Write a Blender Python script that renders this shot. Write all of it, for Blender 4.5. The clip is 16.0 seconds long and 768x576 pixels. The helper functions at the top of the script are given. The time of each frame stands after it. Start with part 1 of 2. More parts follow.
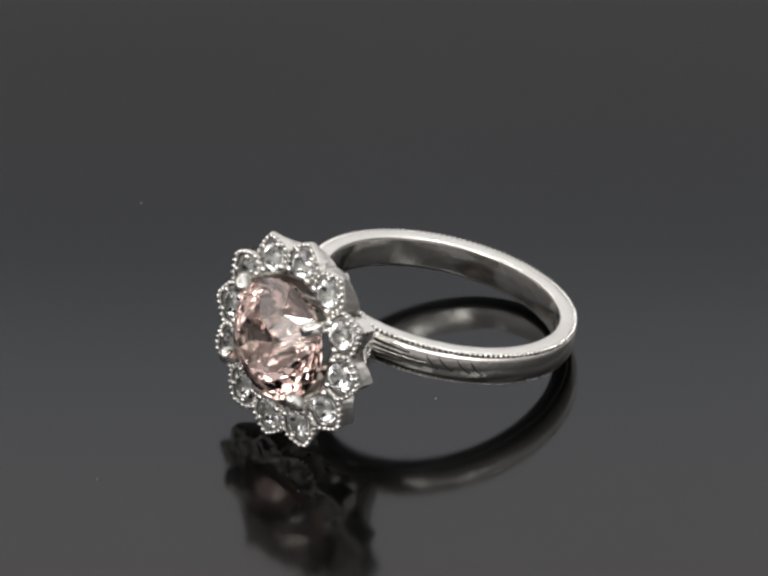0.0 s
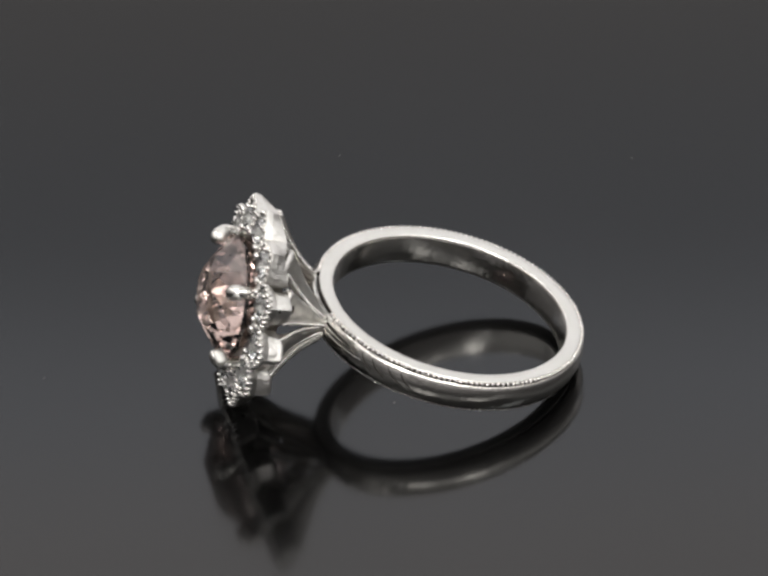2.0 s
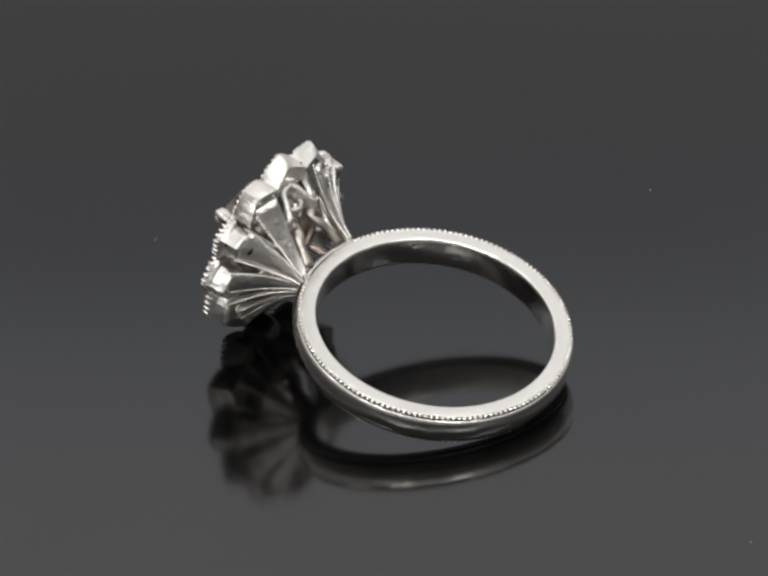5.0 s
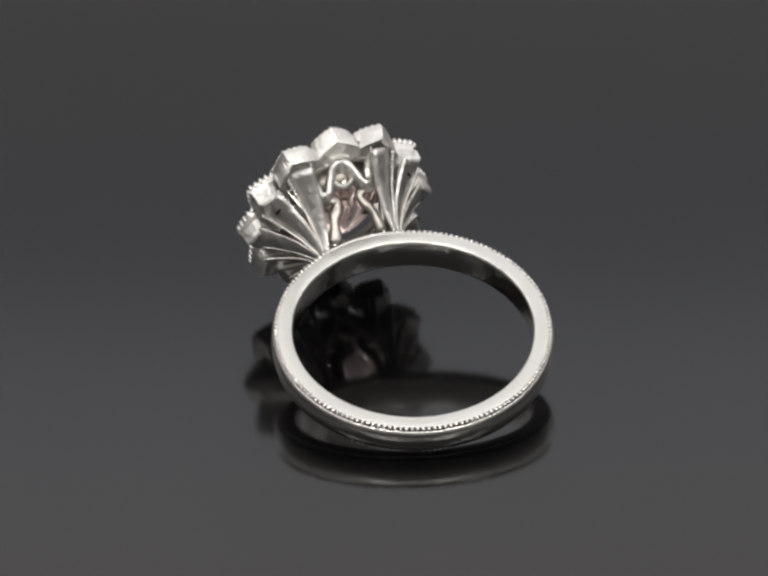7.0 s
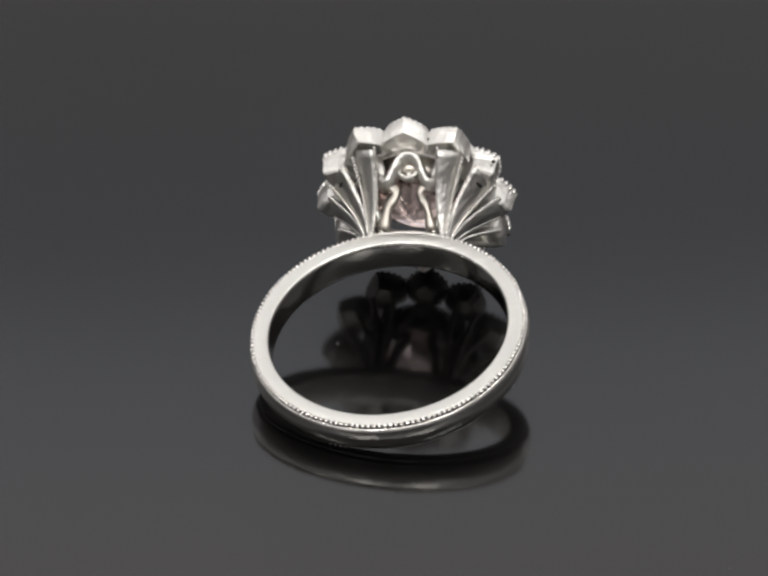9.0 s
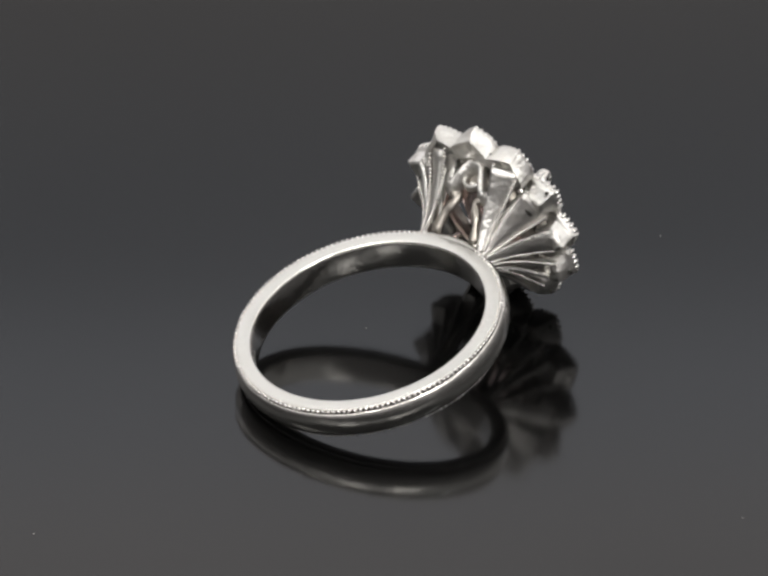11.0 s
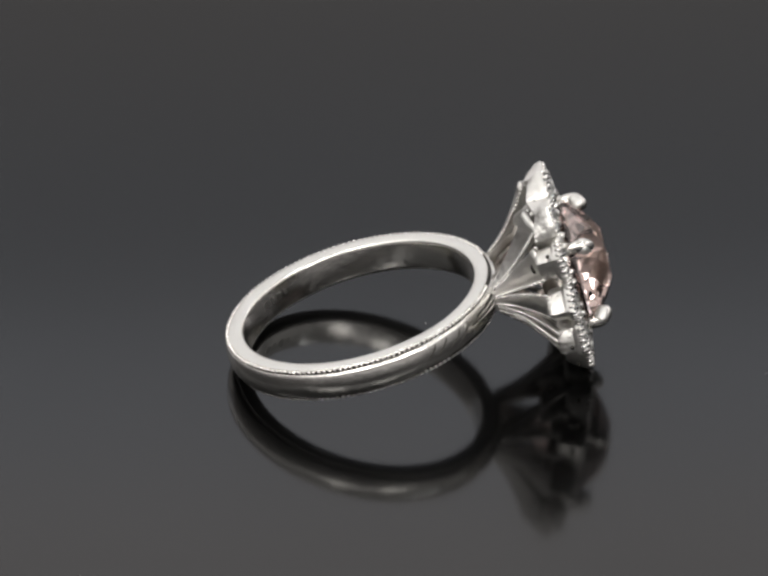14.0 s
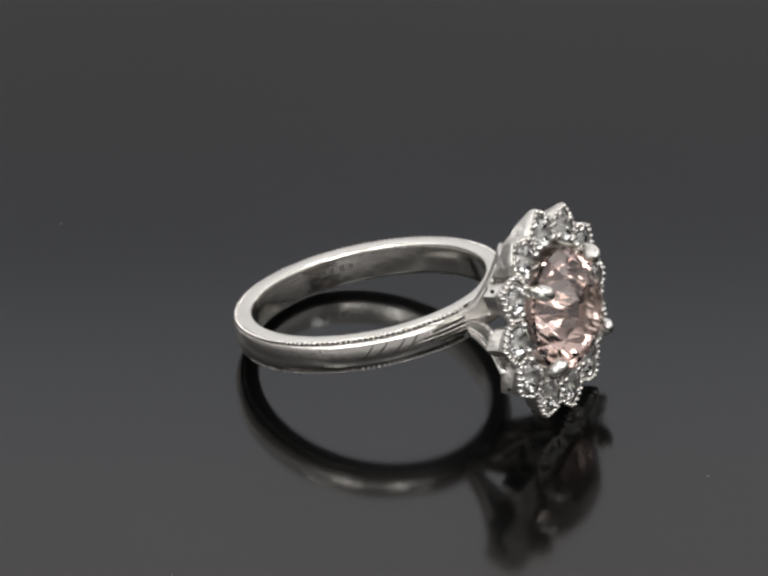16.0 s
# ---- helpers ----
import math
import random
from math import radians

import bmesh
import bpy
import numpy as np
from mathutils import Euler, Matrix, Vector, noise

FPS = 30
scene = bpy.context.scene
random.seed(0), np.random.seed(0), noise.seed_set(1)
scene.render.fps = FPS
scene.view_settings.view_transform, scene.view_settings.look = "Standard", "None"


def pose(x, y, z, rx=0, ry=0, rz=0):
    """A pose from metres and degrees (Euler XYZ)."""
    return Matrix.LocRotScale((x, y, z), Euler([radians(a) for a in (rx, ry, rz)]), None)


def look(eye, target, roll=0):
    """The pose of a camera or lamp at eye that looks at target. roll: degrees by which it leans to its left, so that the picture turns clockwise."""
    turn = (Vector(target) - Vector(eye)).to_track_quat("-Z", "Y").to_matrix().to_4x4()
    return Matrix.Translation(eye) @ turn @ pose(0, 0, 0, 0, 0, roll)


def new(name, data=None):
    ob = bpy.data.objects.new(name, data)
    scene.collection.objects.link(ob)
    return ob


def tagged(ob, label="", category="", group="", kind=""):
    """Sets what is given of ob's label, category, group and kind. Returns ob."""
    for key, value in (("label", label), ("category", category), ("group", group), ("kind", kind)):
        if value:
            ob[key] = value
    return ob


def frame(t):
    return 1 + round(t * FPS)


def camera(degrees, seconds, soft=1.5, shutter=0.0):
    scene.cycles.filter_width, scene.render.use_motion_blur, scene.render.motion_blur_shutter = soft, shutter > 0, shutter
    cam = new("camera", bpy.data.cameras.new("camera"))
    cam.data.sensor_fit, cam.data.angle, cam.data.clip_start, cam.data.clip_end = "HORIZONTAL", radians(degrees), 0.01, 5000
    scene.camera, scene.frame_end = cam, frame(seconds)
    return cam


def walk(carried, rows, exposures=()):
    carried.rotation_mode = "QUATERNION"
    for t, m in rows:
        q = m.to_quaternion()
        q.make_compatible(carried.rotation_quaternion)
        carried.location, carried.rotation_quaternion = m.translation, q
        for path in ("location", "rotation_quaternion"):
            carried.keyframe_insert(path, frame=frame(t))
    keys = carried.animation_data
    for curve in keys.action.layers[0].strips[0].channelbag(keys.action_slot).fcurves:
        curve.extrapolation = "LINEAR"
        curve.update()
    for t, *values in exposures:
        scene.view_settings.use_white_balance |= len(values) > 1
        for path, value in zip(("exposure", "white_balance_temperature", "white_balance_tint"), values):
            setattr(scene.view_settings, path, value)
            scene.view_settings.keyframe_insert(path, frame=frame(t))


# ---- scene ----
# ---- camera: a still camera on a stand, looking down at a turntable ----
cam = camera(9.832, 16.0, soft=2.85)
CAM_POSE = pose(0, -0.26368, 0.16471, 90 - 31.036, 0, 0.294) @ pose(0, 0, 0, 0, 0, -1.142)
walk(cam, [(0, CAM_POSE), (16, CAM_POSE)])

# ---- the turn of the plate and of what lies on it, degrees a second ----
TURN_RATE = -15.703
RING_REST = pose(-0.000228, -0.002956, 0.003680, 13.75, -4.35, 5.83)


def turn_at(t):
    return pose(0, 0, 0, 0, 0, TURN_RATE * (t - 8.0))


# ---- light: a white photo tent lit through its cloth ----
world = bpy.data.worlds.new("world")
scene.world = world
world.use_nodes = True
world.node_tree.nodes["Background"].inputs[0].default_value = (0.9, 0.95, 1.0, 1)
world.node_tree.nodes["Background"].inputs[1].default_value = 0.15


def area_lamp(name, eye, target, sx, sy, watts, colour):
    lamp = bpy.data.lights.new(name, "AREA")
    lamp.shape, lamp.size, lamp.size_y, lamp.energy, lamp.color = "RECTANGLE", sx, sy, watts, colour
    ob = new(name, lamp)
    ob.matrix_world = look(eye, target)
    return ob


area_lamp("tent_lamp", (-0.22, 0.02, 0.58), (0, 0, 0), 0.05, 0.22, 0.45, (1.0, 0.97, 0.93))
area_lamp("tent_lamp", (0.24, -0.04, 0.56), (0, 0, 0), 0.05, 0.22, 0.34, (0.95, 0.98, 1.0))
area_lamp("tent_lamp", (-0.20, -0.43, 0.44), (0, 0, 0), 0.16, 0.09, 0.52, (1.0, 0.97, 0.93))
area_lamp("tent_lamp", (0.20, -0.43, 0.44), (0, 0, 0), 0.16, 0.09, 0.52, (1.0, 0.97, 0.93))


# ---- materials ----
def node_material(name):
    m = bpy.data.materials.new(name)
    m.use_nodes = True
    return m, m.node_tree.nodes, m.node_tree.links, m.node_tree.nodes["Principled BSDF"]


def cloth_material(name, stops, low, high, strength):
    """White tent cloth with lamps behind it: its glow changes with the height."""
    m, nodes, links, bsdf = node_material(name)
    geo = nodes.new("ShaderNodeNewGeometry")
    sep = nodes.new("ShaderNodeSeparateXYZ")
    links.new(geo.outputs["Position"], sep.inputs[0])
    span = nodes.new("ShaderNodeMapRange")
    span.inputs["From Min"].default_value, span.inputs["From Max"].default_value = low, high
    links.new(sep.outputs["Z"], span.inputs["Value"])
    ramp = nodes.new("ShaderNodeValToRGB")
    ramp.color_ramp.interpolation = "EASE"
    while len(ramp.color_ramp.elements) < len(stops):
        ramp.color_ramp.elements.new(0.5)
    for el, (at, colour) in zip(ramp.color_ramp.elements, stops):
        el.position, el.color = at, (*colour, 1)
    links.new(span.outputs[0], ramp.inputs[0])
    folds = nodes.new("ShaderNodeTexNoise")
    folds.inputs["Scale"].default_value, folds.inputs["Detail"].default_value = 9.0, 2.0
    links.new(geo.outputs["Position"], folds.inputs["Vector"])
    fold = nodes.new("ShaderNodeMapRange")
    fold.inputs["To Min"].default_value, fold.inputs["To Max"].default_value = 0.9 * strength, 1.1 * strength
    links.new(folds.outputs[0], fold.inputs["Value"])
    links.new(ramp.outputs[0], bsdf.inputs["Emission Color"])
    links.new(fold.outputs[0], bsdf.inputs["Emission Strength"])
    bsdf.inputs["Base Color"].default_value = (0.12, 0.12, 0.12, 1)
    bsdf.inputs["Roughness"].default_value = 0.9
    return m


def metal_material(name, colour, rough, bump=0.02):
    m, nodes, links, bsdf = node_material(name)
    tc = nodes.new("ShaderNodeTexCoord")
    fine = nodes.new("ShaderNodeTexNoise")
    fine.inputs["Scale"].default_value, fine.inputs["Detail"].default_value = 2600.0, 4.0
    links.new(tc.outputs["Object"], fine.inputs["Vector"])
    broad = nodes.new("ShaderNodeTexNoise")
    broad.inputs["Scale"].default_value, broad.inputs["Detail"].default_value = 420.0, 3.0
    links.new(tc.outputs["Object"], broad.inputs["Vector"])
    span = nodes.new("ShaderNodeMapRange")
    span.inputs["To Min"].default_value, span.inputs["To Max"].default_value = rough * 0.6, rough * 1.5
    links.new(broad.outputs[0], span.inputs["Value"])
    links.new(span.outputs[0], bsdf.inputs["Roughness"])
    mix = nodes.new("ShaderNodeMath")
    mix.operation, mix.inputs[1].default_value = "MULTIPLY_ADD", 0.3
    links.new(fine.outputs[0], mix.inputs[0])
    links.new(broad.outputs[0], mix.inputs[2])
    bump_node = nodes.new("ShaderNodeBump")
    bump_node.inputs["Strength"].default_value = bump
    bump_node.inputs["Distance"].default_value = 0.0003
    links.new(mix.outputs[0], bump_node.inputs["Height"])
    links.new(bump_node.outputs[0], bsdf.inputs["Normal"])
    bsdf.inputs["Base Color"].default_value = (*colour, 1)
    bsdf.inputs["Metallic"].default_value = 1.0
    return m


def gem_material(name, colour, ior):
    m = bpy.data.materials.new(name)
    m.use_nodes = True
    nodes, links = m.node_tree.nodes, m.node_tree.links
    nodes.remove(nodes["Principled BSDF"])
    glass = nodes.new("ShaderNodeBsdfGlass")
    glass.inputs["Color"].default_value = (*colour, 1)
    glass.inputs["IOR"].default_value = ior
    glass.inputs["Roughness"].default_value = 0.0
    links.new(glass.outputs[0], nodes["Material Output"].inputs["Surface"])
    return m


def plate_material():
    """Polished black acrylic with faint wipe marks."""
    m, nodes, links, bsdf = node_material("black_acrylic")
    tc = nodes.new("ShaderNodeTexCoord")
    smear = nodes.new("ShaderNodeTexNoise")
    smear.inputs["Scale"].default_value, smear.inputs["Detail"].default_value = 45.0, 5.0
    links.new(tc.outputs["Object"], smear.inputs["Vector"])
    span = nodes.new("ShaderNodeMapRange")
    span.inputs["To Min"].default_value, span.inputs["To Max"].default_value = 0.085, 0.13
    links.new(smear.outputs[0], span.inputs["Value"])
    links.new(span.outputs[0], bsdf.inputs["Roughness"])
    bsdf.inputs["Base Color"].default_value = (0.001, 0.001, 0.001, 1)
    bsdf.inputs["IOR"].default_value = 1.31
    # a fine haze of wear over the polish
    haze = nodes.new("ShaderNodeBsdfPrincipled")
    haze.inputs["Base Color"].default_value = (0.001, 0.001, 0.001, 1)
    haze.inputs["IOR"].default_value = 1.31
    haze.inputs["Roughness"].default_value = 0.26
    both = nodes.new("ShaderNodeMixShader")
    both.inputs[0].default_value = 0.10
    links.new(bsdf.outputs[0], both.inputs[1])
    links.new(haze.outputs[0], both.inputs[2])
    links.new(both.outputs[0], nodes["Material Output"].inputs["Surface"])
    return m


METAL = metal_material("polished_white_gold", (0.80, 0.78, 0.74), 0.13, 0.25)
METAL_SOFT = metal_material("brushed_white_gold", (0.70, 0.685, 0.655), 0.36, 1.0)
METAL_SATIN = metal_material("satin_white_gold", (0.72, 0.71, 0.68), 0.44, 0.7)
BEAD_METAL = metal_material("beaded_white_gold", (0.80, 0.78, 0.75), 0.24)
MARK_METAL = metal_material("stamped_white_gold", (0.45, 0.44, 0.42), 0.3)
# darker copy of the white gold, with the basket's inner shade in its colour
SHADED_METAL = metal_material("shaded_white_gold", (0.42, 0.39, 0.35), 0.34, 0.3)
# near-black metal: shade of grooves, cuts and piercings put into the colour
RECESS_SHADE = metal_material("recess_shade_gold", (0.05, 0.047, 0.042), 0.45, 0.2)
DIAMOND = gem_material("clear_diamond", (0.995, 0.998, 0.995), 2.2)
PINK = gem_material("pink_diamond", (1.0, 0.917, 0.893), 2.1)
PLATE = plate_material()
DUST = node_material("dust")[0]
DUST.node_tree.nodes["Principled BSDF"].inputs["Base Color"].default_value = (0.5, 0.48, 0.45, 1)

WARM, COOL, PALE = (1.0, 0.95, 0.94), (0.885, 0.915, 0.995), (1.0, 0.98, 0.96)


def tint(c, k):
    return tuple(k * v for v in c)


BACK_CLOTH = cloth_material("back_cloth", [(0.0, tint(WARM, 0.12)), (0.08, tint(WARM, 0.23)), (0.17, tint(WARM, 1.30)), (0.23, tint(WARM, 1.09)), (0.325, tint(WARM, 0.60)), (0.42, tint(COOL, 0.73)),
                                           (0.48, tint(COOL, 1.55)), (0.55, tint(WARM, 1.88)), (0.75, tint(PALE, 0.83)), (1.0, tint(PALE, 0.61))], 0.0, 0.6, 1.0)
SIDE_CLOTH = cloth_material("side_cloth", [(0.0, tint(WARM, 0.06)), (0.12, tint(WARM, 0.12)), (0.3, tint(WARM, 0.25)), (0.48, tint(WARM, 0.45)), (0.62, tint(PALE, 1.5)), (1.0, tint(PALE, 1.3))], 0.0, 0.6, 1.0)
FRONT_CLOTH = cloth_material("front_cloth", [(0.0, tint(WARM, 0.05)), (0.1, tint(WARM, 0.30)), (0.42, tint(WARM, 0.28)), (0.53, tint(WARM, 0.36)), (0.64, tint(PALE, 3.2)), (1.0, tint(PALE, 3.7))], 0.0, 0.6, 1.0)
TOP_CLOTH = cloth_material("top_cloth", [(0.0, PALE), (1.0, PALE)], 0.0, 1.0, 0.63)


# ---- building ----
def finish(name, bm, material, smooth=True):
    bmesh.ops.recalc_face_normals(bm, faces=bm.faces)
    me = bpy.data.meshes.new(name)
    bm.to_mesh(me)
    bm.free()
    me.materials.append(material)
    for p in me.polygons:
        p.use_smooth = smooth
    return me


def mm(bm):
    """Millimetres to metres."""
    bmesh.ops.scale(bm, vec=(0.001, 0.001, 0.001), verts=bm.verts)
    return bm


def part(name, bm, material, parent, label="", smooth=True):
    ob = new(name, finish(name, bm, material, smooth))
    ob.parent = parent
    if label:
        tagged(ob, label)
    return ob


def share(name, mesh, parent, m=None, label=""):
    ob = new(name, mesh)
    ob.parent = parent
    if m is not None:
        ob.matrix_basis = m
    if label:
        tagged(ob, label)
    return ob


def rings_mesh(rings, closed_loop=False, cap=True):
    """A skin over rings of equally many points."""
    bm = bmesh.new()
    vs = [[bm.verts.new(p) for p in ring] for ring in rings]
    n = len(vs[0])
    pairs = list(zip(vs, vs[1:])) + ([(vs[-1], vs[0])] if closed_loop else [])
    for a, b in pairs:
        for i in range(n):
            bm.faces.new((a[i], a[(i + 1) % n], b[(i + 1) % n], b[i]))
    if cap and not closed_loop:
        bm.faces.new(vs[0])
        bm.faces.new(vs[-1])
    return bm


def sweep(points, sizes, up=(0, 0, 1), sides=10, square=1.0):
    """A tapered bar along points; sizes are (half width, half thickness)."""
    pts = [Vector(p) for p in points]
    rings = []
    for i, p in enumerate(pts):
        d = (pts[min(i + 1, len(pts) - 1)] - pts[max(i - 1, 0)]).normalized()
        up_v = Vector(up)
        side = d.cross(up_v).normalized()
        nrm = side.cross(d).normalized()
        a, b = sizes[i]
        ring = []
        for k in range(sides):
            f = 2 * math.pi * (k + 0.5) / sides
            c, s = math.cos(f), math.sin(f)
            c, s = math.copysign(abs(c) ** square, c), math.copysign(abs(s) ** square, s)
            ring.append(p + side * a * c + nrm * b * s)
        rings.append(ring)
    return rings_mesh(rings)


def smooth_path(points, steps):
    """A Catmull-Rom curve through points."""
    pts = [Vector(p) for p in points]
    pts = [2 * pts[0] - pts[1]] + pts + [2 * pts[-1] - pts[-2]]
    out = []
    for i in range(1, len(pts) - 2):
        a, b, c, d = pts[i - 1:i + 3]
        for k in range(steps):
            t = k / steps
            out.append(0.5 * (2 * b + (c - a) * t + (2 * a - 5 * b + 4 * c - d) * t * t + (3 * b - a - 3 * c + d) * t ** 3))
    out.append(pts[-2])
    return out


def add_bead(bm, at, r):
    bmesh.ops.create_icosphere(bm, subdivisions=1, radius=r, matrix=Matrix.Translation(at))


def hull(points):
    bm = bmesh.new()
    for p in points:
        bm.verts.new(p)
    res = bmesh.ops.convex_hull(bm, input=bm.verts)
    bmesh.ops.delete(bm, geom=[v for v in bm.verts if not v.link_faces], context="VERTS")
    bmesh.ops.dissolve_limit(bm, angle_limit=radians(0.5), verts=bm.verts, edges=bm.edges)
    return bm


def gem_points(r, table, crown, depth, culet, fine=False):
    """An old round cut along +y: table, stars, girdle, pavilion and culet."""
    pts = []
    cut_rng = random.Random(3)

    def ring(n, rad, y, off=0.0):
        for k in range(n):
            a = 2 * math.pi * (k + off) / n
            if fine and n < 24:
                # cut by hand: no two facets quite alike
                a += cut_rng.uniform(-0.05, 0.05)
                y += cut_rng.uniform(-0.05, 0.05)
            pts.append((rad * math.cos(a), y, rad * math.sin(a)))
    if fine:
        ring(8, r * table, crown)
        ring(8, r * 0.70, crown * 0.66, 0.5)
        ring(16, r * 0.90, crown * 0.30, 0.25)
        ring(24, r, 0.05 * r)
        ring(24, r, -0.02 * r)
        ring(16, r * 0.80, -depth * 0.27, 0.5)
        ring(16, r * 0.47, -depth * 0.63)
    else:
        ring(8, r * table, crown)
        ring(8, r * (table + 1) * 0.515, crown * 0.60, 0.5)
        ring(16, r, 0.06 * r)
        ring(16, r, -0.02 * r)
        ring(8, r * 0.50, -depth * 0.60, 0.5)
    ring(8, r * culet, -depth)
    return pts


# ---- the setting ----
def box_wall(name, x0, y0, z0, x1, y1, z1, material, label, cat):
    bm = bmesh.new()
    bmesh.ops.create_cube(bm, size=1.0, matrix=Matrix.LocRotScale(((x0 + x1) / 2, (y0 + y1) / 2, (z0 + z1) / 2), None,
                                                                 (x1 - x0, y1 - y0, z1 - z0)))
    return tagged(new(name, finish(name, bm, material, False)), label, cat, kind="structure")


box_wall("wall_back", -0.5, 0.45, -0.02, 0.5, 0.46, 0.6, BACK_CLOTH, "white backlit cloth wall of the photo tent", "wall")
box_wall("wall_left", -0.51, -0.5, -0.02, -0.5, 0.45, 0.6, SIDE_CLOTH, "white backlit cloth side wall of the tent", "wall")
box_wall("wall_right", 0.5, -0.5, -0.02, 0.51, 0.45, 0.6, SIDE_CLOTH, "white backlit cloth side wall of the tent", "wall")
box_wall("wall_front", -0.5, -0.51, -0.02, 0.5, -0.5, 0.6, FRONT_CLOTH, "dim cloth front wall of the photo tent", "wall")
box_wall("ceiling", -0.51, -0.51, 0.6, 0.51, 0.46, 0.61, TOP_CLOTH, "white backlit cloth roof of the photo tent", "ceiling")
box_wall("floor", -0.51, -0.51, -0.03, 0.51, 0.46, -0.02, SIDE_CLOTH, "white cloth floor of the photo tent", "floor")


def build_plate():
    """A round black acrylic turntable plate with an eased rim."""
    prof = [(0.001, 0.0), (0.296, 0.0), (0.2985, -0.0008), (0.300, -0.0025), (0.300, -0.016), (0.298, -0.0195), (0.001, -0.0195)]
    n = 128
    rings = [[(r * math.cos(2 * math.pi * k / n), r * math.sin(2 * math.pi * k / n), z) for k in range(n)] for r, z in prof]
    ob = new("turntable_plate", finish("turntable_plate", rings_mesh(rings), PLATE, False))
    return tagged(ob, "round polished black acrylic plate, mirror-like and slowly turning", "turntable")


plate = build_plate()
bm = bmesh.new()
speck_rng = random.Random(5)
for k in range(6):
    rad, a = 0.004 + 0.045 * speck_rng.random(), 2 * math.pi * speck_rng.random()
    bmesh.ops.create_icosphere(bm, subdivisions=1, radius=0.00003 + 0.00003 * speck_rng.random() ** 2,
                               matrix=Matrix.Translation((rad * math.cos(a), rad * math.sin(a), 0.00003)))
tagged(part("dust", bm, DUST, plate, "pale dust specks"), kind="stuff")


# ---- the ring: x across, y towards the flower head, z up when it lies flat; millimetres ----
ring = tagged(new("ring"), "white gold ring with a round pink stone in a clear-stone flower", "ring")
HALF = 1.15
LOWER = 1.12


def build_shank():
    half = [(8.22, 0.0), (8.235, 0.82), (8.27, HALF - 0.16), (8.34, HALF - 0.06), (8.45, HALF), (9.22, HALF), (9.28, HALF - 0.03), (9.31, HALF - 0.09),
            (9.32, 0.90), (9.40, 0.84), (9.47, 0.88), (9.55, 0.83), (9.64, 0.62), (9.70, 0.35), (9.73, 0.15), (9.735, 0.0)]
    prof = half + [(r, -z * LOWER) for r, z in reversed(half[1:-1])]
    n = 256
    rings = []
    for k in range(n):
        a = 2 * math.pi * k / n
        rings.append([(r * math.sin(a), r * math.cos(a), z) for r, z in prof])
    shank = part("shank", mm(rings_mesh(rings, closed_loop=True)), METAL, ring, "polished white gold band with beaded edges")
    shank.data.materials.append(RECESS_SHADE)
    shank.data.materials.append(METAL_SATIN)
    # the bead groove gets its shade painted in; the flat faces are satin
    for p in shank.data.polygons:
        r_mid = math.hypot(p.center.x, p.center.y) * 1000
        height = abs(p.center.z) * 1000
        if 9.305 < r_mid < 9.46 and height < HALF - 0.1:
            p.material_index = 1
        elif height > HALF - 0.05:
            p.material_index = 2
    for sgn in (1, -1):
        bm = bmesh.new()
        count = 156
        for k in range(count):
            a = 2 * math.pi * k / count
            if abs(math.sin(a)) * 9.5 < 2.4 and math.cos(a) > 0:
                continue
            rad, size = (9.40, 0.168) if sgn > 0 else (9.345, 0.09)
            add_bead(bm, (rad * math.sin(a), rad * math.cos(a), (HALF - 0.135) if sgn > 0 else -(HALF * LOWER - 0.12)), size)
        tagged(part("milgrain", mm(bm), BEAD_METAL, shank, "row of tiny beads along the band's edge"), kind="stuff")
    # chased leaf lines on the shoulders
    for sgn in (1, -1):
        for z, reach in ((0.30, 0.74), (-0.02, 0.78), (-0.34, 0.66)):
            pts, sizes = [], []
            for k in range(13):
                f = k / 12
                a = sgn * (0.27 + (reach - 0.27) * f)
                rr = 9.69 + 0.12 * (1 - f) - abs(z) * 0.3
                pts.append((rr * math.sin(a), rr * math.cos(a), z * (1 - 0.55 * f)))
                w = 0.13 * (1 - f) + 0.02
                sizes.append((w, w * 0.9))
            part("shoulder_line", mm(sweep(pts, sizes)), METAL, shank)
        # dark bars carry the painted shade of the shoulder grooves
        for z, reach in ((0.52, 0.58), (0.15, 0.66), (-0.18, 0.62), (-0.55, 0.54)):
            pts, sizes = [], []
            for k in range(13):
                f = k / 12
                a = sgn * (0.25 + (reach - 0.25) * f)
                zz = z * (1 - 0.25 * f)
                rr = 9.735 - 0.25 * zz * zz + 0.01
                pts.append((rr * math.sin(a), rr * math.cos(a), zz))
                sizes.append((0.035 + 0.105 * math.sin(math.pi * min(1.0, 0.12 + 0.88 * f)), 0.06))
            part("shoulder_groove", mm(sweep(pts, sizes, up=(0, 0, 1))), RECESS_SHADE, shank)
        # slanting graver's cuts past the leaves, their shade laid on as dark strips
        for at, slant in ((0.70, 0.10), (0.79, 0.12), (0.92, 0.12), (1.02, 0.10)):
            pts = []
            for k in range(9):
                zz = 0.62 - 0.95 * k / 8
                a = sgn * (at + slant * (k / 8) ** 1.6)
                rr = 9.735 - 0.25 * zz * zz + 0.005
                pts.append((rr * math.sin(a), rr * math.cos(a), zz))
            part("engraved_cut", mm(sweep(pts, [(0.02 + 0.035 * math.sin(math.pi * k / 8), 0.03) for k in range(9)], up=(math.sin(sgn * at), math.cos(sgn * at), 0))), RECESS_SHADE, shank)
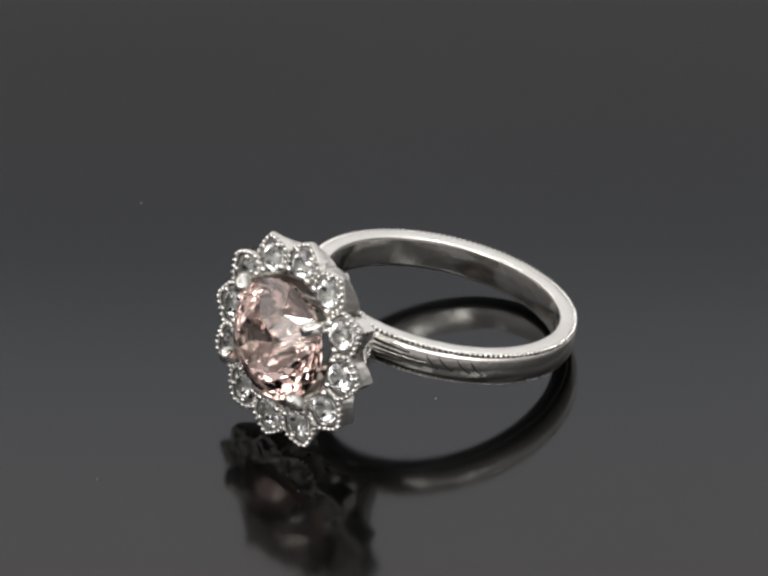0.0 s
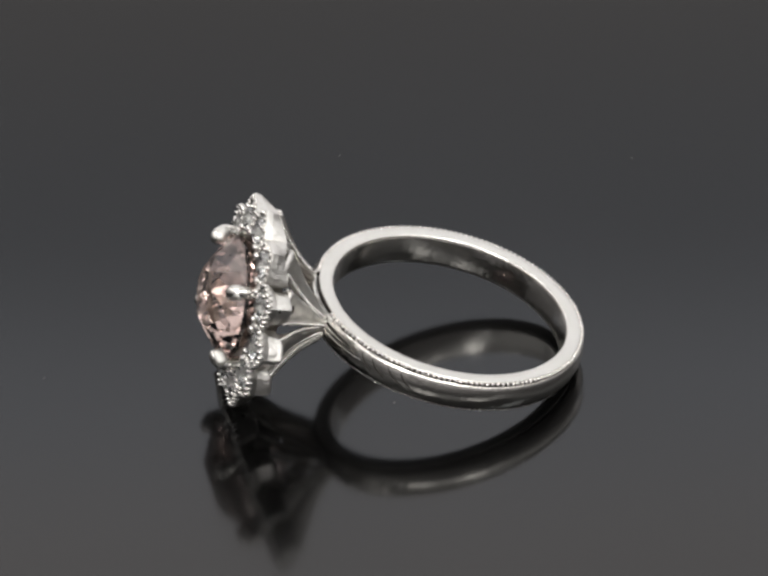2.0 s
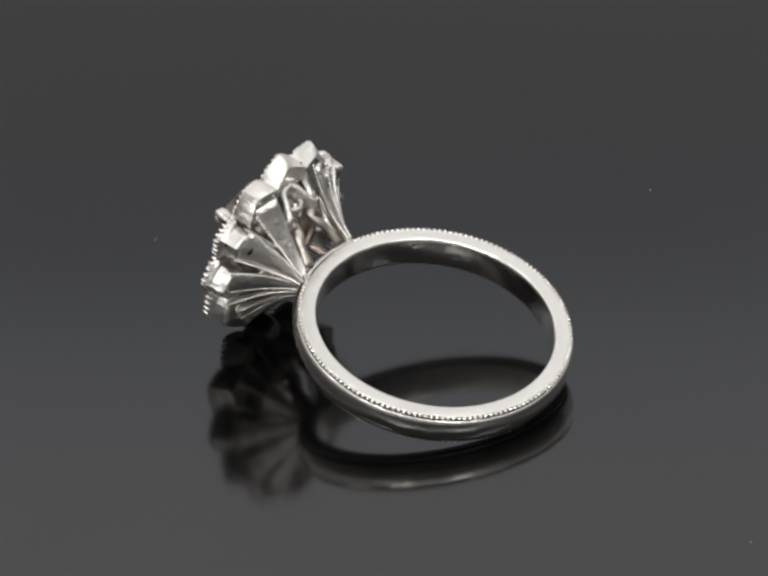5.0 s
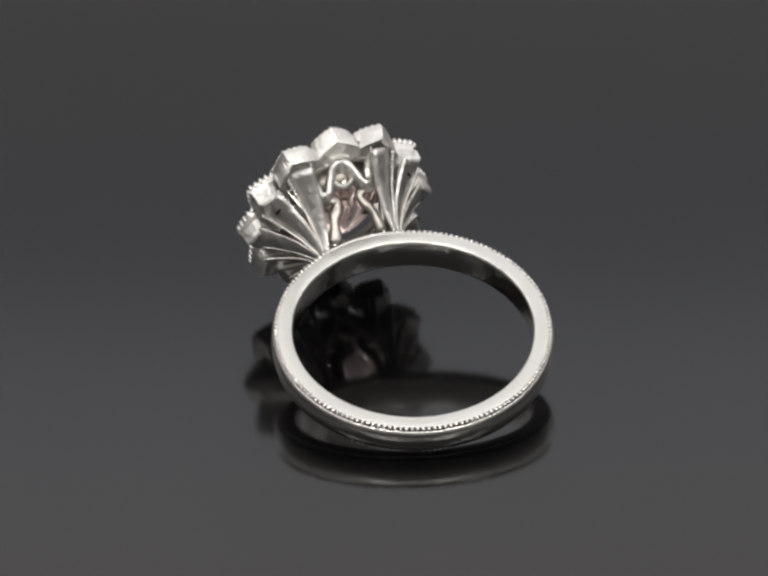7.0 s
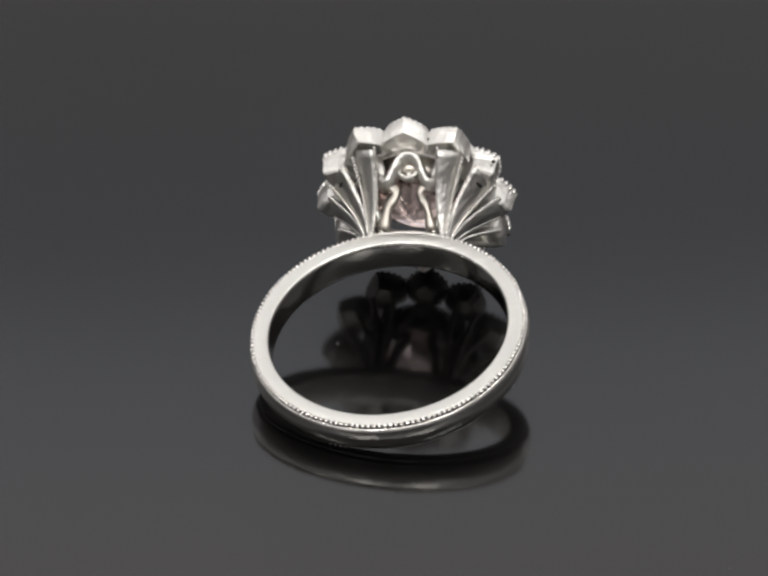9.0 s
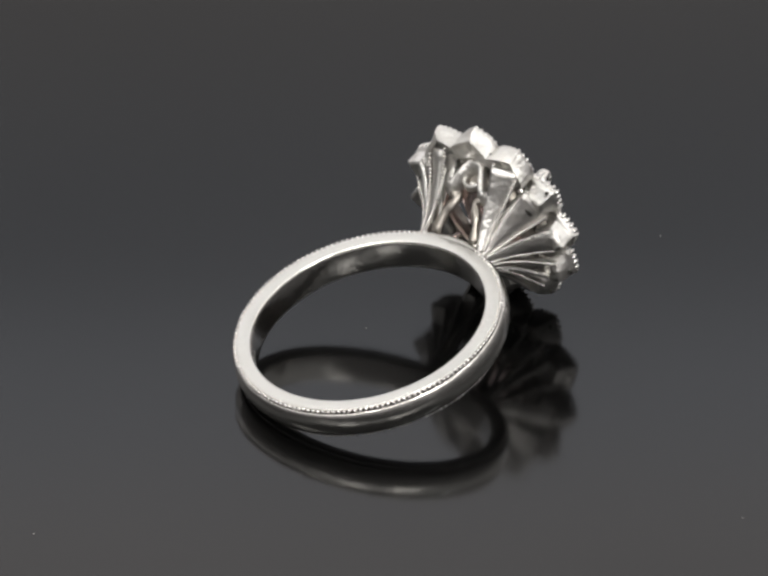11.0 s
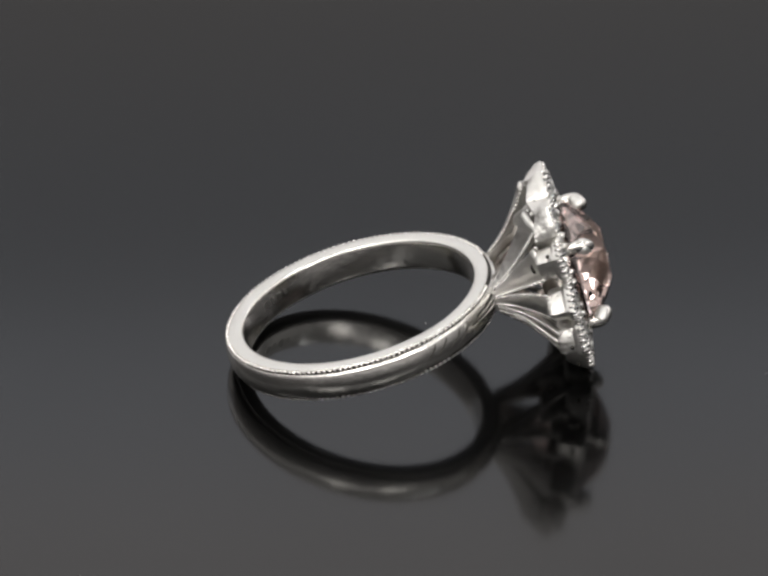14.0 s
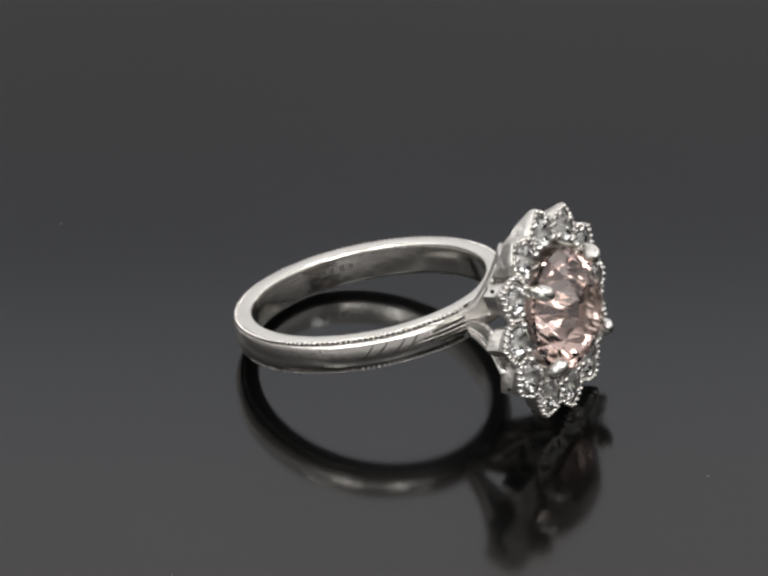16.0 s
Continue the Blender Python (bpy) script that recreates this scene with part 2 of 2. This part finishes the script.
    # worn stamp inside the band, not to be read
    for k, (w, hgt) in enumerate(((0.5, 0.5), (0.28, 0.5), (0.45, 0.5), (0.3, 0.36))):
        a = 3.75 + 0.085 * k
        bm = bmesh.new()
        bmesh.ops.create_cube(bm, size=1.0, matrix=Matrix.Translation((8.24 * math.sin(a), 8.24 * math.cos(a), 0.1)) @
                              pose(0, 0, 0, 0, 0, -math.degrees(a)) @ Matrix.Diagonal((w, 0.06, hgt, 1)))
        part("stamp_mark", mm(bm), MARK_METAL, shank, smooth=False)
    return shank


build_shank()

# petal outline about its stone's centre: radius from the head's axis, half width
PETAL_C = 5.72
FRONT = 14.75


def petal_outline(n=44):
    half = [(4.55, 0.0), (4.56, 0.6), (4.62, 1.12), (5.2, 1.38), (5.8, 1.55), (6.15, 1.58), (6.55, 1.31), (6.92, 0.89), (7.21, 0.46), (7.46, 0.0)]
    path = [(r - PETAL_C, w) for r, w in half]
    path += [(r, -w) for r, w in reversed(path[1:-1])]
    out = []
    for k in range(n):
        a = 2 * math.pi * k / n
        d = (math.cos(a), math.sin(a))
        best = 0.0
        for (x0, y0), (x1, y1) in zip(path, path[1:] + path[:1]):
            ex, ey = x1 - x0, y1 - y0
            det = d[1] * ex - d[0] * ey
            if abs(det) < 1e-9:
                continue
            s = (y0 * ex - x0 * ey) / det
            u = (d[0] * y0 - d[1] * x0) / det
            if s > 0 and -1e-6 <= u <= 1 + 1e-6:
                best = max(best, s)
        out.append((best * d[0], best * d[1]))
    return out


OUTLINE = petal_outline()


def petal_ring(scale, y, wave=0.0, across=1.0):
    """A ring of petal points: x outwards from the head's axis, z across, y forwards."""
    res = []
    for k, (a, b) in enumerate(OUTLINE):
        slope = -0.09 * a
        res.append((PETAL_C + a * scale, y + slope + wave * abs(b), b * scale * across))
    return res


def circle_ring(r, y):
    n = len(OUTLINE)
    return [(PETAL_C + r * math.cos(2 * math.pi * k / n), y - 0.09 * r * math.cos(2 * math.pi * k / n), r * math.sin(2 * math.pi * k / n)) for k in range(n)]


FACE_RINGS = [petal_ring(0.985, FRONT - 0.10), petal_ring(0.97, FRONT), petal_ring(0.84, FRONT + 0.02), petal_ring(0.80, FRONT - 0.07),
              circle_ring(1.08, FRONT - 0.05), circle_ring(1.0, FRONT - 0.16), circle_ring(0.5, FRONT - 0.55), circle_ring(0.1, FRONT - 0.68)]


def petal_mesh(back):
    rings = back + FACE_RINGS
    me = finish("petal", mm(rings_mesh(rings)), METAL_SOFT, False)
    me.materials.append(RECESS_SHADE)
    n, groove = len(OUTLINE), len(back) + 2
    # shade of the groove inside the petal's rim, painted dark
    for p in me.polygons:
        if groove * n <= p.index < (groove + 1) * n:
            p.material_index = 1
    return me


# the three top petals are joined by deep walls, the others are deep boxes
WALLED_PETAL = petal_mesh([circle_ring(0.45, FRONT - 0.75), petal_ring(0.50, FRONT - 0.80), petal_ring(0.52, FRONT - 0.98, -0.28, 1.65),
                           petal_ring(0.68, FRONT - 1.02, -0.34, 1.58), petal_ring(0.93, FRONT - 0.5, 0.05, 1.14)])
LOBED_PETAL = petal_mesh([circle_ring(0.30, FRONT - 1.72), petal_ring(0.70, FRONT - 1.72, 0, 0.74), petal_ring(0.82, FRONT - 1.62, 0, 0.74), petal_ring(0.87, FRONT - 1.45, 0, 0.74), petal_ring(0.90, FRONT - 0.62, 0, 0.80),
                          petal_ring(0.94, FRONT - 0.42, 0, 0.95)])

# the lowest petals are undercut towards the plate
CUT_PETAL = petal_mesh([circle_ring(0.30, FRONT - 1.6), petal_ring(0.42, FRONT - 1.6), petal_ring(0.56, FRONT - 1.45), petal_ring(0.82, FRONT - 0.8),
                        petal_ring(0.94, FRONT - 0.42, 0, 0.97)])


def petal_beads(reach, long):
    bm = bmesh.new()
    arc = [(a * reach, b * reach) for a, b in OUTLINE[-15:] + OUTLINE[:16]]
    last = None
    for k in range(len(arc) - 1):
        for j in range(8):
            q = (arc[k][0] + (arc[k + 1][0] - arc[k][0]) * j / 8, arc[k][1] + (arc[k + 1][1] - arc[k][1]) * j / 8)
            if last is None or math.dist(q, last) > 0.41:
                at = Matrix.Translation((PETAL_C + q[0], FRONT - 0.09 * q[0] + 0.05 - 0.5 * (long - 1) * 0.17, q[1]))
                bmesh.ops.create_icosphere(bm, subdivisions=1, radius=0.175, matrix=at @ Matrix.Diagonal((1, long, 1, 1)))
                last = q
    for s in (1, -1):
        add_bead(bm, (PETAL_C - 0.72, FRONT + 0.2, s * 0.92), 0.33)
        add_bead(bm, (PETAL_C + 0.78, FRONT + 0.02, s * 0.72), 0.25)
    return finish("milgrain", mm(bm), BEAD_METAL)


RIM_BEADS = petal_beads(0.945, 1.9)
FACE_BEADS = petal_beads(0.87, 1.0)
bm = hull(gem_points(1.0, 0.55, 0.36, 0.72, 0.08))
bmesh.ops.translate(bm, vec=(0, FRONT - 0.02, 0), verts=bm.verts)
bmesh.ops.rotate(bm, cent=(0, FRONT, 0), matrix=Matrix.Rotation(radians(-9), 3, "Z"), verts=bm.verts)
bmesh.ops.translate(bm, vec=(PETAL_C, 0, 0), verts=bm.verts)
DIAMOND_MESH = finish("diamond", mm(bm), DIAMOND, False)


def build_head():
    for k in range(12):
        a = radians(30 * k)
        m = Matrix.Translation((-0.00010, 0, -0.00013)) @ Matrix.Rotation(-a, 4, "Y") @ Matrix.Translation((0.00005 * abs(math.sin(a)) - 0.00022 * abs(math.cos(a)) - (0.00026 if k == 9 else 0.0001 if k == 3 else 0), 0, 0))
        petal = share("petal", WALLED_PETAL if k in (2, 3, 4) else CUT_PETAL if k in (8, 9, 10) else LOBED_PETAL, ring, m, "kite-shaped white gold petal holding a clear stone")
        share("diamond", DIAMOND_MESH, petal, None, "small round brilliant clear stone")
        tagged(share("milgrain", FACE_BEADS if k in (2, 3, 4) else RIM_BEADS, petal, None, "tiny beads round the petal's edge"), kind="stuff")
        # a tapered strut from each petal but the top and bottom ones down to a shoulder
        if k in (3, 9):
            continue
        c, s = math.cos(a), math.sin(a)
        sgn = 1 if c > 0 else -1
        across = Vector((-s, 0, c))
        out = Vector((c, 0, s))
        top = Vector((6.1 * c, FRONT - 1.45, 6.1 * s))
        end = Vector((sgn * (2.35 + 0.45 * abs(c)), 9.25, 0.72 * s))
        plate_like = s > -0.2
        broad = 0.80 if s > 0.8 else 0.98 if s > 0.2 else 0.72

        def spine(f):
            return top.lerp(end, f) - out * math.sin(math.pi * f) * 0.5, broad * (1 - f) ** 1.1 + 0.2

        def beads_on(parent, sides, lift):
            bm = bmesh.new()
            for i in range(24):
                p, w = spine(0.04 + 0.88 * i / 23)
                for side in sides:
                    add_bead(bm, p + across * side * w + out * lift, 0.145)
            tagged(part("milgrain", mm(bm), BEAD_METAL, parent, "tiny beads along the strut's edges"), kind="stuff")

        steps = [spine(i / 14) for i in range(15)]
        if plate_like:
            strut = part("strut", mm(sweep([p for p, w in steps], [(w, 0.24 - 0.05 * i / 14) for i, (p, w) in enumerate(steps)], up=out, square=0.5)),
                         METAL_SOFT, ring, "tapered strut under a petal")
            if k in (1, 5):
                # not cut through: a dark oval gives the piercing its inner shade
                bm = bmesh.new()
                q = steps[2][0] + out * 0.2
                bmesh.ops.create_uvsphere(bm, u_segments=12, v_segments=6, radius=1.0, matrix=Matrix.Translation(q) @ Matrix.Rotation(-a, 4, "Y") @ Matrix.Diagonal((0.10, 0.30, 0.42, 1)))
                part("pierced_hole", mm(bm), RECESS_SHADE, strut, "dark oval piercing in the strut")
            beads_on(strut, (1, -1), 0.16)
        else:
            for side in (1, -1):
                rail = part("strut", mm(sweep([p + across * side * (w - 0.1) for p, w in steps], [(0.15, 0.26 - 0.06 * i / 14) for i in range(15)], up=out, square=0.7)),
                            METAL_SOFT, ring, "thin rail of the forked strut under a petal")
                beads_on(rail, (side,), 0.22)
        if not plate_like or k in (1, 5):
            # a dark ball set into the wall as the shaded opening
            bm = bmesh.new()
            spot = Vector((7.02 * c, FRONT - 0.95, 7.02 * s)) + across * 0.28
            bmesh.ops.create_uvsphere(bm, u_segments=10, v_segments=6, radius=0.15, matrix=Matrix.Translation(spot))
            part("pierced_hole", mm(bm), RECESS_SHADE, petal, "small dark piercing in the petal's wall").matrix_basis = m.inverted()


build_head()
# small piercings between the petals' walls: dark spheres in place of shaded holes
for deg in (75, 105):
    a = radians(deg)
    bm = bmesh.new()
    bmesh.ops.create_uvsphere(bm, u_segments=10, v_segments=6, radius=0.19, matrix=Matrix.Translation((6.02 * math.cos(a), 13.72, 6.02 * math.sin(a))))
    part("pierced_hole", mm(bm), RECESS_SHADE, ring, "small dark piercing between petals")


def build_centre():
    bm = hull(gem_points(4.2, 0.44, 2.15, 3.3, 0.10, True))
    bmesh.ops.translate(bm, vec=(0, 15.34, 0), verts=bm.verts)
    part("pink_stone", mm(bm), PINK, ring, "large round old-cut pale pink stone", False)
    for sx in (1.08, -1.08):
        for sz in (0.87, -0.93):
            pts = smooth_path([(sx * 1.5, 9.5, sz * 0.55), (sx * 2.35, 11.6, sz * 1.7), (sx * 3.15, 14.0, sz * 2.95),
                               (sx * 3.42, 15.6, sz * 3.22), (sx * 3.28, 16.25, sz * 3.08), (sx * 2.84, 16.6, sz * 2.64)], 5)
            sizes = []
            for i in range(len(pts)):
                f = i / (len(pts) - 1)
                w = 0.32 + 0.22 * min(f / 0.7, 1.0)
                w *= 1.0 if f < 0.93 else 1.0 - 4.5 * (f - 0.93)
                sizes.append((w, w * 0.85))
            prong = part("prong", mm(sweep(pts, sizes, up=(sx, 0, -sz))), METAL, ring, "rounded claw over the pink stone")
            bm = bmesh.new()
            at = Matrix.Translation((sx * 3.22, 16.22, sz * 3.02)) @ pose(0, 0, 0, 0, -math.degrees(math.atan2(sz, sx)), 0) @ pose(0, 0, 0, 0, 0, -28)
            bmesh.ops.create_cube(bm, size=1.0, matrix=at @ Matrix.Diagonal((1.25, 0.95, 1.05, 1)))
            bmesh.ops.bevel(bm, geom=bm.edges, offset=0.36, segments=4, affect="EDGES", profile=0.5)
            part("claw_tip", mm(bm), METAL_SATIN, prong)
    # the collar behind the stone, in metal darkened for the shade in there
    prof = [(3.3, 12.9), (3.62, 13.5), (4.16, 14.55), (4.36, 14.55), (3.84, 13.4), (3.5, 12.8)]
    n = 48
    bm = rings_mesh([[(r * math.cos(2 * math.pi * k / n), y, r * math.sin(2 * math.pi * k / n)) for k in range(n)] for r, y in prof], closed_loop=True)
    part("basket_collar", mm(bm), SHADED_METAL, ring, "open white gold collar behind the pink stone")
    # rail of the basket
    n, sides = 64, 10
    rings = []
    for k in range(n):
        a = 2 * math.pi * k / n
        rings.append([((4.36 + 0.26 * math.cos(f)) * math.cos(a), 14.1 + 0.34 * math.sin(f), (4.36 + 0.26 * math.cos(f)) * math.sin(a))
                      for f in (2 * math.pi * j / sides for j in range(sides))])
    part("basket_rail", mm(rings_mesh(rings, closed_loop=True)), METAL, ring)
    # scrolled gallery wires in the two open sides
    for sz in (1, -1):
        for sx in (1, -1):
            pts = smooth_path([(sx * 1.45, 12.35, sz * 3.05), (sx * 0.85, 11.75, sz * 2.65), (sx * 1.35, 11.0, sz * 2.05), (sx * 1.75, 9.7, sz * 0.9)], 5)
            # strips take the darker metal too, as painted shade inside the gallery
            part("gallery_strip", mm(sweep(pts, [((0.24 if sx > 0 else 0.34) + 0.16 * math.sin(9.0 * i / len(pts)) ** 2, 0.3) for i in range(len(pts))], up=(0, 0, 1))), SHADED_METAL, ring)
        # a small curl round a bead, under the wave's crest
        pts = smooth_path([(-0.62, 13.05, sz * 3.75), (-0.55, 12.6, sz * 3.55), (0.0, 12.3, sz * 3.45), (0.55, 12.6, sz * 3.55), (0.62, 13.05, sz * 3.75)], 5)
        part("gallery_curl", mm(sweep(pts, [(0.17, 0.3)] * len(pts), up=(0, 0, 1))), METAL_SOFT, ring)
        bm = bmesh.new()
        bmesh.ops.create_uvsphere(bm, u_segments=14, v_segments=8, radius=0.27, matrix=Matrix.Translation((0.05, 12.72, sz * 3.5)))
        part("gallery_bead", mm(bm), METAL, ring)
        # leaves that reach down from the flower's wall
        for sx in (1, -1):
            pts = smooth_path([(sx * 2.75, 14.1, sz * 4.3), (sx * 2.35, 13.5, sz * 4.1), (sx * 1.95, 12.95, sz * 3.8), (sx * 1.7, 12.5, sz * 3.45)], 4)
            last = len(pts) - 1
            part("gallery_leaf", mm(sweep(pts, [(0.08 + 0.34 * math.sin(math.pi * (0.25 + 0.72 * i / last)), 0.16) for i in range(last + 1)], up=(0, 0, 1))), METAL_SOFT, ring, "small pointed leaf of the gallery")
        half_wave = [(2.75, 14.0), (2.35, 13.2), (1.85, 12.3), (1.35, 12.15), (0.95, 12.75), (0.55, 13.4)]
        flat = [(-u, y) for u, y in half_wave] + [(0.0, 13.6)] + half_wave[::-1]
        pts = smooth_path([(u, y, sz * (3.45 + 0.62 * (y - 12.3) - 0.11 * u * u)) for u, y in flat], 6)
        last = len(pts) - 1
        part("gallery_scroll", mm(sweep(pts, [(0.36 * (0.9 + 0.2 * math.sin(2.1 * i) ** 2), 0.75 * (0.75 + 0.25 * math.sin(math.pi * i / last))) for i in range(last + 1)], up=(0, 0, 1))), METAL_SOFT, ring, "waved ribbon wire under the flower")
    # the saddle that seats the head on the band
    rings = []
    for k in range(25):
        a = -0.33 + 0.66 * k / 24
        e = 1 - abs(a / 0.33) ** 3
        hgt = 0.10 + 0.30 * e
        rings.append([((9.5 + q * hgt) * math.sin(a), (9.5 + q * hgt) * math.cos(a), z) for q, z in
                      ((0, -0.95), (0.8, -0.9), (1, -0.6), (1, 0.6), (0.8, 0.9), (0, 0.95))])
    part("saddle", mm(rings_mesh(rings)), METAL_SOFT, ring)


build_centre()


# ---- motion: plate and ring turn together ----
def motions():
    times = [0.5 * k for k in range(33)]
    walk(plate, [(t, turn_at(t)) for t in times])
    walk(ring, [(t, turn_at(t) @ RING_REST) for t in times])


motions()
